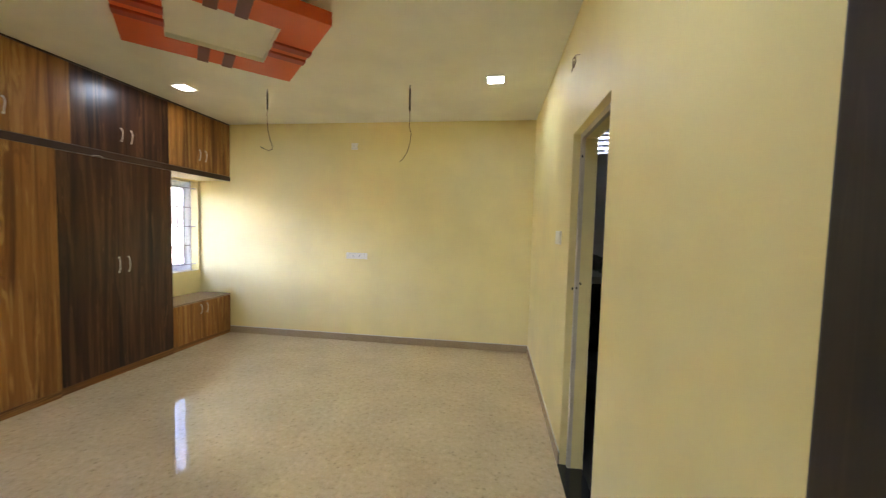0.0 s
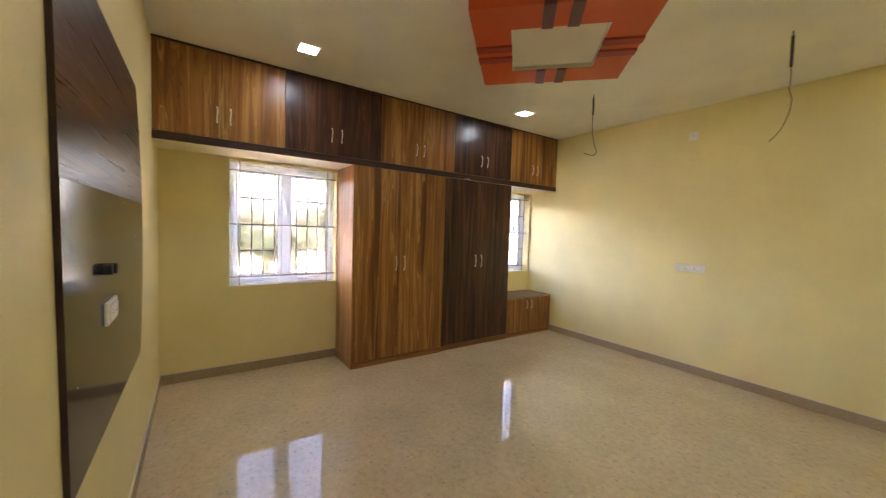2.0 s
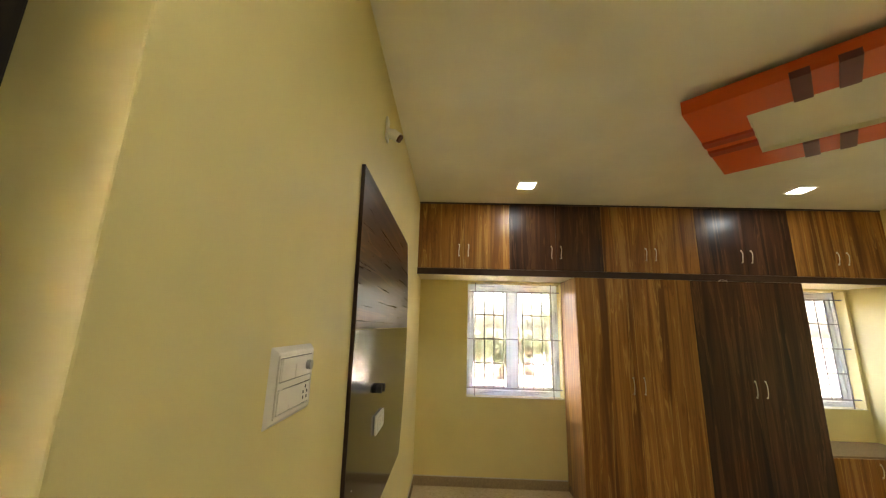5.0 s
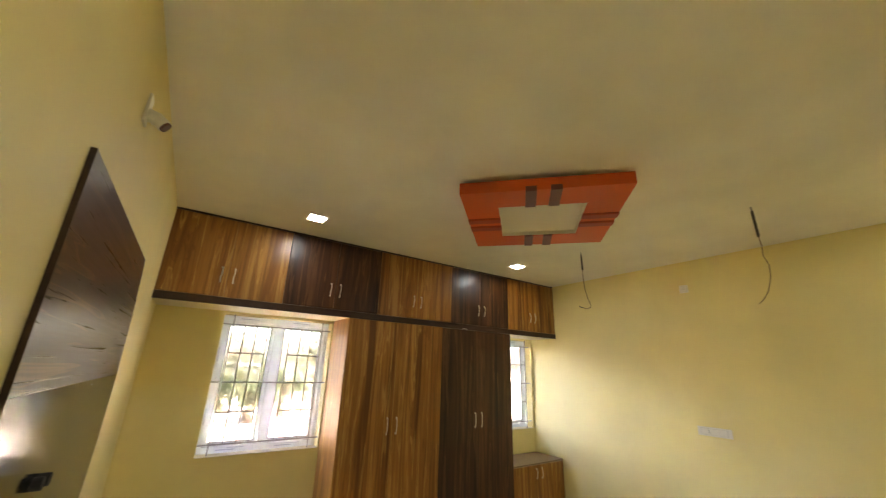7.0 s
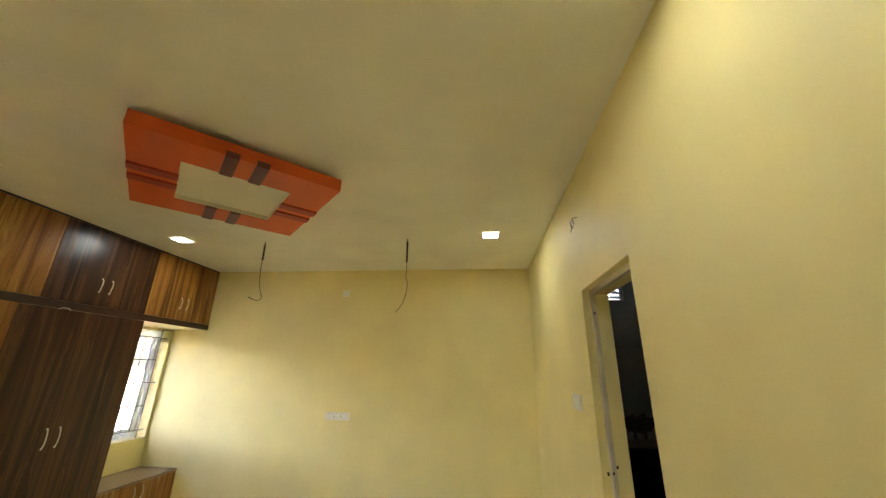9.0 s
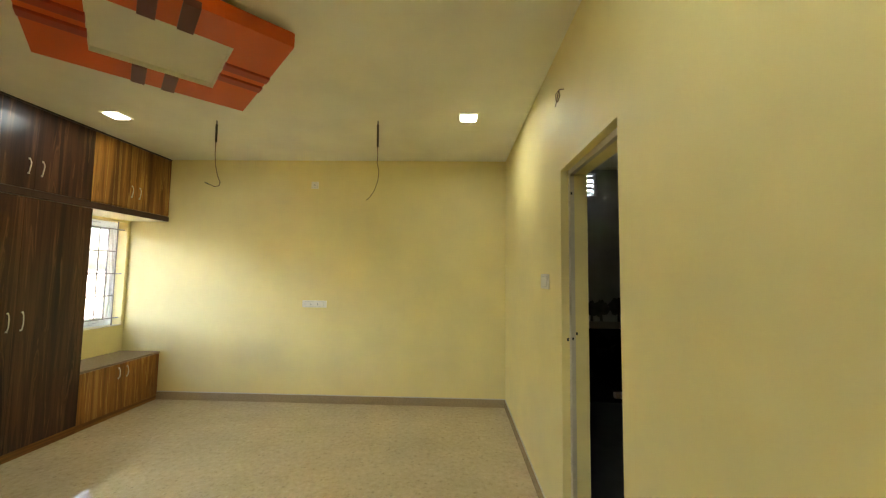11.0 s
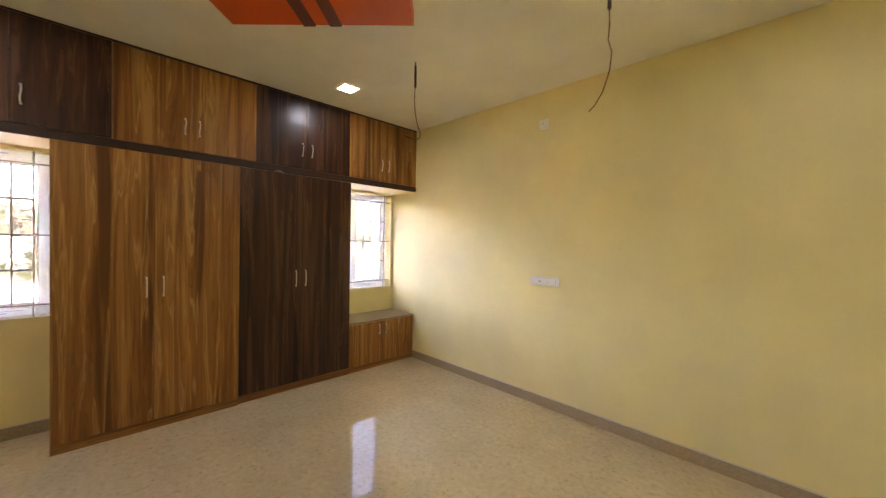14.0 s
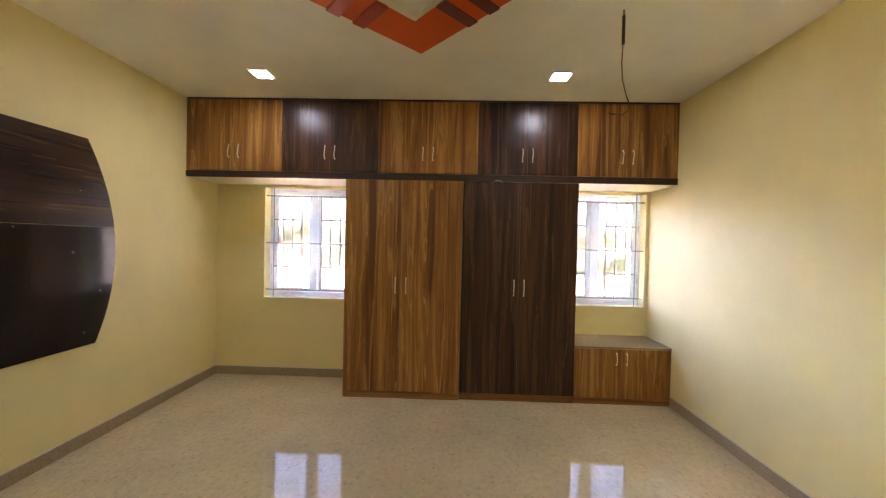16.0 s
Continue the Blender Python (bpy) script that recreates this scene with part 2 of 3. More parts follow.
def prism(bm, outline, place, depth):
    """An outline of (a, b) pairs put by place(a, b, d) and thickened from d=0 to depth."""
    lo = [bm.verts.new(place(a, b, 0)) for a, b in outline]
    hi = [bm.verts.new(place(a, b, depth)) for a, b in outline]
    n = len(outline)
    bm.faces.new(lo[::-1])
    bm.faces.new(hi)
    for k in range(n):
        bm.faces.new((lo[k], lo[(k + 1) % n], hi[(k + 1) % n], hi[k]))
    bmesh.ops.recalc_face_normals(bm, faces=bm.faces)
    return bm


def mesh_of(name, bm, material, smooth=False):
    me = bpy.data.meshes.new(name)
    bm.to_mesh(me)
    bm.free()
    me.materials.append(material)
    if smooth:
        for p in me.polygons:
            p.use_smooth = True
    return me


def part(name, bm, material, parent, label="", smooth=False):
    ob = new(name, mesh_of(name, bm, material, smooth))
    if parent is not None:
        ob.parent = parent
        ob.matrix_parent_inverse = parent.matrix_world.inverted() if parent.type == "EMPTY" and parent.parent is None else Matrix()
    return tagged(ob, label)


def thing(name, label, category, at=(0, 0, 0), group="", kind=""):
    ob = new(name)
    ob.empty_display_size = 0.05
    ob.location = at
    ob.matrix_world = Matrix.Translation(at)
    return tagged(ob, label, category, group, kind)


def setting(name, bm, material, label=""):
    return tagged(new(name, mesh_of(name, bm, material)), label, "", "", "structure")


# ---- the shell of the room ----
setting("floor", boxes((WX - 0.05, RX, 0, FY + 0.05, -0.12, 0), (DX0, DX1, -WALL - 0.05, 0, -0.12, 0)), FLOOR, "polished beige speckled granite floor")
setting("ceiling", boxes((WX - 0.3, RX + WALL, -WALL - 0.03, FY + WALL, H, H + 0.14)), WHITE, "plain white painted ceiling")
setting("wall_far", boxes((WX - WALL, RX + WALL, FY, FY + WALL, -0.12, H)), YELLOW, "pale yellow painted plaster wall")
setting("wall_door_side", boxes((RX, RX + BW, -WALL, BY0, -0.12, H), (RX, RX + BW, BY1, FY, -0.12, H), (RX, RX + BW, BY0, BY1, BZ, H)), YELLOW, "pale yellow painted wall with a bathroom opening")
setting("wall_panel_side", boxes((WX - WALL, DX0, -WALL - 0.03, 0, -0.12, H), (DX1, RX, -WALL - 0.03, 0, -0.12, H), (DX0, DX1, -WALL - 0.03, 0, 2.16, H), bevel=0.004), YELLOW, "pale yellow painted wall with the entrance")
(a0, a1), (b0, b1) = WINDOWS
setting("wall_window_side", boxes((WX - WALL, WX, 0, FY, -0.12, WZ0), (WX - WALL, WX, 0, FY, WZ1, H), (WX - WALL, WX, 0, a0, WZ0, WZ1), (WX - WALL, WX, a1, b0, WZ0, WZ1), (WX - WALL, WX, b1, FY, WZ0, WZ1)), YELLOW, "pale yellow painted wall with two windows")
setting("loft_slab", boxes((WX, -0.02, 0, FY, 2.2, 2.262)), CREAM, "cream plastered slab under the loft cupboards")

# stone skirting with a pale joint on top
def skirting(name, x0, x1, y0, y1, gx=0.0, gy=0.0):
    base = setting(name, boxes((x0, x1, y0, y1, 0, 0.092), bevel=0.002), SKIRT, "grey brown polished stone skirting")
    part("joint", boxes((x0 + gx, x1 + gx, y0 + gy, y1 + gy, 0.092, 0.099)), GROUT, base)


skirting("baseboard_far", 0.0, RX - 0.012, FY - 0.012, FY, 0, 0.004)
skirting("baseboard_door_1", RX - 0.012, RX, 0.0, BY0, 0.004)
skirting("baseboard_door_2", RX - 0.012, RX, BY1, FY, 0.004)
skirting("baseboard_panel", WX + 0.012, DX0, 0.0, 0.012, 0, -0.004)
skirting("baseboard_window", WX, WX + 0.012, 0.0, 1.65, -0.004)

# ---- entrance: dark frame at the back of the reveal, leaf folded back along the wall ----
entry = thing("door_1", "dark brown wooden entrance door, standing open", "door", (DX1, -0.19, 0), "", "structure")
part("frame", boxes((DX0, DX0 + 0.075, -0.235, -0.16, 0, 2.1), (DX1 - 0.075, DX1, -0.235, -0.16, 0, 2.1), (DX0, DX1, -0.235, -0.16, 2.1, 2.16), bevel=0.004), DOOR_BROWN, entry)
leaf = part("leaf", boxes((4.165, 4.2, -0.155, 0.672, 0.012, 2.09), bevel=0.004), DOOR_BROWN, entry, "dark brown laminated flush leaf")
for z in (0.25, 1.05, 1.85):
    part("hinge", tube(bmesh.new(), ((4.203, -0.158, z - 0.05), (4.203, -0.158, z + 0.05)), 0.006), CHROME, leaf)
part("scuff", boxes((4.163, 4.165, 0.50, 0.512, 0.98, 0.985)), PLASTIC, leaf)

# hall behind the entrance; unseen opening in its back wall added to light the reveal
setting("hall_floor", boxes((2.4, 5.2, -2.6, -WALL - 0.05, -0.12, 0)), FLOOR)
setting("hall_ceiling", boxes((2.4, 5.2, -2.6, -WALL - 0.03, H, H + 0.14)), WHITE)
setting("hall_wall_back", boxes((2.2, 5.4, -2.8, -2.6, -0.12, 1.5), (2.2, 5.4, -2.8, -2.6, 1.9, H), (2.2, 4.65, -2.8, -2.6, 1.5, 1.9), (5.1, 5.4, -2.8, -2.6, 1.5, 1.9)), HALL, "hall wall with an added unseen opening for daylight")
setting("hall_wall_side_1", boxes((2.2, 2.4, -2.6, -WALL - 0.03, -0.12, H)), HALL)
setting("hall_wall_side_2", boxes((5.2, 5.4, -2.6, -WALL - 0.03, -0.12, H)), HALL)
setting("hall_wall_front", boxes((RX + BW, 5.2, -WALL - 0.03, -0.03, -0.12, H)), HALL)

# ---- bathroom doorway and the dark bathroom ----
bath = thing("door_2", "cream painted bathroom door frame without a leaf", "door frame", (RX, 2.27, 0), "", "structure")
fx0, fx1 = RX + 0.045, RX + 0.07
JW, LW = 0.034, 0.031
part("jamb", boxes((fx0, fx1, BY1 - JW, BY1, 0, BZ), bevel=0.003), FRAME_PAINT, bath)
part("jamb", boxes((fx0, fx1, BY0, BY0 + JW, 0, BZ), bevel=0.003), FRAME_PAINT, bath)
part("head", boxes((fx0, fx1, BY0 + JW, BY1 - JW, BZ - JW, BZ), bevel=0.003), FRAME_PAINT, bath)
part("lining", boxes((fx1, RX + BW + 0.006, BY1 - LW, BY1, 0, BZ), (fx1, RX + BW + 0.006, BY0, BY0 + LW, 0, BZ), (fx1, RX + BW + 0.006, BY0 + LW, BY1 - LW, BZ - LW, BZ)), YELLOW, bath, "yellow plaster reveal")
part("strike_hole", boxes((RX + 0.03, RX + 0.041, BY1 - 0.0015, BY1 + 0.002, 1.21, 1.228)), DARK, bath)
part("strike_hole", boxes((fx0 + 0.004, fx0 + 0.013, BY1 - JW - 0.0015, BY1 - JW + 0.002, 1.222, 1.236)), DARK, bath)
part("strike_hole", boxes((fx1 + 0.002, fx1 + 0.012, BY1 - LW - 0.0015, BY1 - LW + 0.002, 1.25, 1.266)), DARK, bath)
part("strike_hole", boxes((fx0 + 0.003, fx0 + 0.012, BY1 - JW - 0.0015, BY1 - JW + 0.002, 2.07, 2.086)), DARK, bath)
part("latch_plate", boxes((RX + 0.001, RX + 0.03, BY0 - 0.001, BY0 + 0.004, 2.09, 2.14)), PLASTIC, bath)
setting("threshold", boxes((RX - 0.012, RX + BW + 0.006, BY0, BY1, -0.12, 0.012), bevel=0.003), BLACK_STONE, "black granite threshold")
BX0, BX1, BB0, BB1, DADO = RX + BW, 5.9, 1.3, 5.25, 0.93
v0, v1, VZ0, VZ1 = 5.08, 5.53, 2.64, 2.96       # ventilator in the wall across the far end
u0, u1, UZ0, UZ1 = 4.27, 4.71, 2.57, 2.92       # ventilator in the outer side wall
setting("bathroom_floor", boxes((BX0, BX1, BB0, BB1, -0.14, -0.02)), FLOOR_DARK, "dark grey matt bathroom floor")
setting("bathroom_ceiling", boxes((RX + WALL, BX1 + 0.15, BB0 - 0.15, BB1 + 0.15, H, H + 0.14)), WHITE)
setting("bathroom_wall_back", boxes((BX1, BX1 + 0.15, BB0 - 0.15, BB1 + 0.15, DADO, UZ0), (BX1, BX1 + 0.15, BB0 - 0.15, BB1 + 0.15, UZ1, H), (BX1, BX1 + 0.15, BB0 - 0.15, u0, UZ0, UZ1), (BX1, BX1 + 0.15, u1, BB1 + 0.15, UZ0, UZ1)), TILE_GREY, "glossy grey tiled bathroom wall with a ventilator")
setting("bathroom_dado_back", boxes((BX1, BX1 + 0.15, BB0 - 0.15, BB1 + 0.15, -0.14, DADO)), TILE_BLACK, "glossy black tiled lower wall")
setting("bathroom_wall_near", boxes((BX0, BX1, BB0 - 0.15, BB0, -0.14, H)), TILE_GREY)
setting("bathroom_wall_side", boxes((RX + WALL - 0.02, RX + WALL, FY + WALL, BB1, -0.14, H)), TILE_GREY)
setting("bathroom_wall_vent", boxes((RX + WALL, BX1, BB1, BB1 + 0.15, DADO, VZ0), (RX + WALL, BX1, BB1, BB1 + 0.15, VZ1, H), (RX + WALL, v0, BB1, BB1 + 0.15, VZ0, VZ1), (v1, BX1, BB1, BB1 + 0.15, VZ0, VZ1)), TILE_GREY, "glossy grey tiled wall with a ventilator")
setting("bathroom_dado_vent", boxes((RX + WALL, BX1, BB1, BB1 + 0.15, -0.14, DADO)), TILE_BLACK)
setting("bathroom_border_back", boxes((BX1 - 0.006, BX1, BB0, BB1 - 0.006, DADO - 0.02, DADO + 0.07)), TILE_PALE, "pale tile border")
setting("bathroom_border_vent", boxes((RX + WALL, BX1 - 0.006, BB1 - 0.006, BB1, DADO - 0.02, DADO + 0.07)), TILE_PALE, "pale tile border")


def silhouettes(seed, length, put):
    """A printed tile band of dark trees along a wall: trunks under ragged crowns, a few millimetres thick."""
    rnd = random.Random(seed)
    bm = bmesh.new()
    a = 0.12
    while a < length - 0.2:
        r = rnd.uniform(0.10, 0.17)
        zc = DADO + 0.14 + r * 0.9
        ring = [(a + math.cos(k * math.pi / 16) * r * rnd.uniform(0.78, 1.15), zc + math.sin(k * math.pi / 16) * r * rnd.uniform(0.7, 1.1)) for k in range(32)]
        prism(bm, ring, put, 0.0012 + 0.001 * rnd.random())
        prism(bm, ((a - 0.018, DADO + 0.072), (a + 0.018, DADO + 0.072), (a + 0.01, zc), (a - 0.01, zc)), put, 0.001)
        a += r * rnd.uniform(0.9, 2.2)
    return bm


setting("bathroom_tree_print_back", silhouettes(4, BB1 - BB0, lambda a, b, d: (BX1 - d, BB1 - a, b)), TILE_PRINT, "dark tree print along the tiles")
setting("bathroom_tree_print_vent", silhouettes(9, BX1 - RX - WALL, lambda a, b, d: (BX1 - a, BB1 - d, b)), TILE_PRINT, "dark tree print along the tiles")


def ventilator(name, a0, a1, z0, z1, put, at):
    """A louvred ventilator; put(a, d, z) sets it along a wall, d going outwards."""
    v = thing(name, "small louvred bathroom ventilator with pale slats", "ventilator", at, "", "structure")

    def bar(rows):
        bm = bmesh.new()
        for p0, p1, q0, q1 in rows:
            prism(bm, ((p0, q0), (p1, q0), (p1, q1), (p0, q1)), lambda a, b, d: put(a, 0.04 + d, b), 0.06)
        return bm
    mid = (a0 + a1) / 2
    part("frame", bar(((a0, a0 + 0.025, z0, z1), (a1 - 0.025, a1, z0, z1), (a0 + 0.025, a1 - 0.025, z0, z0 + 0.02), (a0 + 0.025, a1 - 0.025, z1 - 0.02, z1), (mid - 0.008, mid + 0.008, z0 + 0.02, z1 - 0.02))), UPVC, v)
    for k in range(4):
        z = z0 + 0.03 + k * (z1 - z0 - 0.04) / 4
        part("louvre", prism(bmesh.new(), ((0, 0), (0.04, 0.05), (0.044, 0.047), (0.004, -0.003)), lambda a, b, d: put(a0 + 0.025 + d, 0.045 + a, z + b), a1 - a0 - 0.05), UPVC, v)
    # added pane that holds back daylight and keeps the bathroom dark
    part("pane", prism(bmesh.new(), ((a0 + 0.02, z0 + 0.015), (a1 - 0.02, z0 + 0.015), (a1 - 0.02, z1 - 0.015), (a0 + 0.02, z1 - 0.015)), lambda a, b, d: put(a, 0.104 + d, b), 0.004), VENT_DIM_GLASS, v)


ventilator("window_3", v0, v1, VZ0, VZ1, lambda a, d, z: (a, BB1 + d, z), (v0, BB1, VZ0))
ventilator("window_4", u0, u1, UZ0, UZ1, lambda a, d, z: (BX1 + d, a, z), (BX1, u0, UZ0))
outlet = thing("wall_outlet", "small white fitting low in the corner of the dark bathroom", "outlet box", (5.75, BB1, 0.05))
part("box", boxes((5.69, 5.83, BB1 - 0.07, BB1 - 0.001, 0.05, 0.12), bevel=0.008), SANITARY, outlet)
part("cover", boxes((5.70, 5.82, BB1 - 0.075, BB1 - 0.07, 0.058, 0.112), bevel=0.002), PLASTIC, outlet)


# ---- fitted cupboards ----
def bow_handle(x, y, z, length, lean=0.0):
    """A bowed bar handle with two feet on a door face at x."""
    bm = bmesh.new()
    pts = []
    for k in range(9):
        u = k / 8 - 0.5
        pts.append((x + 0.004 + 0.015 * (1 - (2 * u) ** 2) ** 0.6, y + lean * math.sin(2 * math.pi * u), z + u * length))
    tube(bm, pts, 0.0042, 8, 1.2)
    for s in (-0.5, 0.5):
        tube(bm, ((x - 0.001, y, z + s * length), (x + 0.006, y, z + s * length)), 0.008, 8)
    return bm


def cupboard(name, label, group, y0, y1, z0, z1, front, wood, handle_z, handle_len, plinth=0.0, plinth_wood=None, gap=0.05, seam=None, top=None, strip=0.0):
    """A carcass with a pair of doors, each with its own handle."""
    c = thing(name, label, "cupboard" if plinth == 0 else "wardrobe", (WX, y0, z0), group)
    thick = 0.018
    part("body", boxes((WX + 0.002, front - thick - 0.002, y0 + 0.001, y1 - 0.001, z0 + plinth, z1), bevel=0.001), wood, c)
    if plinth:
        part("plinth", boxes((WX + 0.002, front - 0.006, y0 + 0.001, y1 - 0.001, z0, z0 + plinth), bevel=0.0015), plinth_wood, c)
    mid = (y0 + y1) / 2 if seam is None else seam
    top_z = z1 - 0.004 if top is None else top
    for a, b, s in ((y0 + 0.002 + strip, mid - 0.0012, -1), (mid + 0.0012, y1 - 0.002, 1)):
        d = part("door", boxes((front - thick, front, a, b, z0 + plinth + 0.003, top_z), bevel=0.0012), wood, c)
        part("handle", bow_handle(front, mid + s * gap, handle_z, handle_len, 0.003 if plinth == 0 else 0.0), CHROME, d, "bowed chrome handle", True)
    return c


edges = (0.0, 0.982, 1.968, 2.965, 3.95, FY)
for k in range(5):
    light = k % 2 == 0
    cupboard("loft_cupboard", ("golden brown teak" if light else "dark walnut") + " laminate loft cupboard with two closed doors", "loft cupboards", edges[k], edges[k + 1], 2.264, 2.985, 0.0, TEAK if light else WALNUT, 2.462, 0.125)
board = thing("loft_facing", "dark brown edging board below the loft cupboards", "board", (0, 0, 2.2))
part("lower_strip", boxes((-0.02, 0.006, 0.001, FY - 0.001, 2.198, 2.262), bevel=0.002), EDGE_BROWN, board)
part("ceiling_strip", boxes((-0.02, 0.003, 0.001, FY - 0.001, 2.987, H), bevel=0.001), EDGE_BROWN, board)
w1 = cupboard("wardrobe", "golden brown teak laminate wardrobe with two closed doors", "wardrobes", 1.652, 2.826, 0.0, 2.197, 0.025, TEAK, 1.142, 0.15, 0.07, TEAK_FLAT, 0.053, 2.222)
w2 = cupboard("wardrobe", "dark walnut laminate wardrobe with two closed doors", "wardrobes", 2.828, 3.972, 0.0, 2.197, 0.004, WALNUT, 1.142, 0.15, 0.07, TEAK_FLAT, 0.05, 3.402)
part("key_ring", tube(bmesh.new(), [(0.012 + 0.004 * math.sin(k), 3.17 + 0.045 * math.cos(k * 0.35), 2.188 + 0.02 * math.sin(k * 0.35)) for k in range(10)], 0.0025, 6), CHROME, w2)
low = cupboard("low_cupboard", "low golden brown teak laminate cupboard under the window", "", 3.975, FY - 0.004, 0.0, 0.56, 0.0, TEAK, 0.458, 0.11, 0.062, TEAK_FLAT, 0.05, 4.44)
tagged(low, category="cupboard")
part("top", boxes((WX + 0.002, 0.004, 3.975, FY - 0.004, 0.561, 0.58), bevel=0.002), TOP_GREY, low, "grey brown laminate top")


# ---- windows with steel grilles ----
def window(name, y0, y1):
    w = thing(name, "white uPVC casement window, closed, protective film left on", "window", (WX, (y0 + y1) / 2, WZ0), "", "structure")
    xo, xi = WX - 0.19, WX - 0.125
    f, e, m = 0.06, 0.043, 0.032
    mid = (y0 + y1) / 2
    part("frame", boxes((xo, xi, y0, y0 + e, WZ0, WZ1), (xo, xi, y1 - e, y1, WZ0, WZ1), (xo, xi, y0 + e, y1 - e, WZ0, WZ0 + f), (xo, xi, y0 + e, y1 - e, WZ1 - f, WZ1), (xo, xi, mid - m, mid + m, WZ0 + f, WZ1 - f), bevel=0.003), UPVC, w)
    for a, b in ((y0 + e, mid - m), (mid + m, y1 - e)):
        z0, z1, g = WZ0 + f, WZ1 - f, 0.037
        sash = part("sash", boxes((xo + 0.01, xi - 0.016, a, a + g, z0, z1), (xo + 0.01, xi - 0.016, b - g, b, z0, z1), (xo + 0.01, xi - 0.016, a + g, b - g, z0, z0 + g), (xo + 0.01, xi - 0.016, a + g, b - g, z1 - g, z1), bevel=0.003), UPVC, w)
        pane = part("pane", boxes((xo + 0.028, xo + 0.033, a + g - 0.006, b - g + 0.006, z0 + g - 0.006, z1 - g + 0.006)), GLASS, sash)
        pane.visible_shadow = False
        part("gasket", boxes((xo + 0.034, xo + 0.038, a + g, a + g + 0.004, z0 + g, z1 - g), (xo + 0.034, xo + 0.038, b - g - 0.004, b - g, z0 + g, z1 - g), (xo + 0.034, xo + 0.038, a + g, b - g, z0 + g, z0 + g + 0.004), (xo + 0.034, xo + 0.038, a + g, b - g, z1 - g - 0.004, z1 - g)), GASKET, sash)
    for yy in (y0 + 0.16, mid + 0.14):
        part("film_print", boxes((xi, xi + 0.001, yy, yy + 0.16, WZ0 + 0.024, WZ0 + 0.032), (xi, xi + 0.001, yy + 0.1, yy + 0.24, WZ0 + 0.042, WZ0 + 0.047)), FILM, w)
        part("film_print", boxes((xi, xi + 0.001, yy, yy + 0.17, WZ1 - 0.03, WZ1 - 0.022)), FILM, w)
    for zz in (1.15, 1.72):
        part("film_print", boxes((xi, xi + 0.001, y0 + 0.016, y0 + 0.024, zz, zz + 0.14)), FILM, w)
        part("film_print", boxes((xi, xi + 0.001, y1 - 0.024, y1 - 0.016, zz, zz + 0.14)), FILM, w)
    return w


def grille(y0, y1):
    g = thing("window_grille", "thin grey steel bar grille set in the window reveal", "window grille", (WX - 0.05, y0, WZ0), "window grilles")
    x, mid, r = WX - 0.04, (y0 + y1) / 2, 0.0066
    ys = [mid + k for k in (-0.447, -0.337, -0.228, -0.117, 0.107, 0.218, 0.331, 0.442)]
    for z in (0.992, 1.533, 2.08):
        part("long_rail", tube(bmesh.new(), ((x, y0 - 0.01, z), (x, y1 + 0.01, z)), r, 6), STEEL, g)
    for k, y in enumerate(ys):
        z0, z1 = (WZ0 - 0.01, WZ1 + 0.01) if k in (0, 7) else (0.985, 2.085)
        part("upright", tube(bmesh.new(), ((x + 0.004, y, z0), (x + 0.004, y, z1)), r * 0.9, 6), STEEL, g)
    for z in (1.265, 1.806):
        for a, b in ((0, 3), (4, 7)):
            part("short_rail", tube(bmesh.new(), ((x, ys[a] - 0.006, z), (x, ys[b] + 0.006, z)), r, 6), STEEL, g)


for n, (y0, y1) in enumerate(WINDOWS):
    window("window_%d" % (n + 1), y0, y1)
    grille(y0, y1)
    setting("window_sill_%d" % (n + 1), boxes((WX - 0.125, WX + 0.004, y0, y1, WZ0 - 0.002, WZ0 + 0.003)), CREAM)

# ---- television back panel ----
PZ0, PZ1, PY = 0.752, 2.29, 0.015
SPLIT = 1.64
tv = thing("wall_panel", "walnut and black gloss television panel with a curved end", "wall panel", (1.8, 0, PZ0))


def curved_edge(z):
    u = (z - (PZ0 + PZ1) / 2) / ((PZ1 - PZ0) / 2)
    return 0.967 + 0.032 * u - 0.19 * (1 - u * u)


def straight_edge(z):
    return 2.365 + (z - PZ0) * 0.045


def panel_piece(z0, z1):
    steps = [z0 + (z1 - z0) * k / 14 for k in range(15)]
    return [(straight_edge(z0), z0)] + [(straight_edge(z1), z1)] + [(curved_edge(z), z) for z in reversed(steps)]


part("upper_board", prism(bmesh.new(), panel_piece(SPLIT + 0.001, PZ1), lambda a, b, d: (a, 0.001 + d, b), PY - 0.001), PANEL_WOOD, tv, "dark walnut board with sideways grain")
part("lower_board", prism(bmesh.new(), panel_piece(PZ0, SPLIT - 0.001), lambda a, b, d: (a, 0.001 + d, b), PY - 0.001), PANEL_BLACK, tv, "glossy black board")
part("edge_strip", prism(bmesh.new(), [(straight_edge(z) + e, z) for z, e in ((PZ0, 0), (PZ0, 0.003), (PZ1, 0.003), (PZ1, 0))], lambda a, b, d: (a, 0.001 + d, b), PY), EDGE_BROWN, tv)
for x, z in ((1.05, 1.9), (1.1, 1.45), (1.45, 1.62), (0.9, 1.15), (1.02, 0.85), (2.28, 1.05)):
    part("screw_cap", tube(bmesh.new(), ((x, PY - 0.001, z), (x, PY + 0.0012, z)), 0.0032, 8), CHROME, tv)
gl = thing("cable_gland", "pair of small black cable outlets on the panel", "cable outlet", (1.885, PY, 1.35))
part("outlet", tube(bmesh.new(), ((1.855, PY + 0.001, 1.35), (1.855, PY + 0.03, 1.35)), 0.02, 12), DARK, gl, smooth=False)
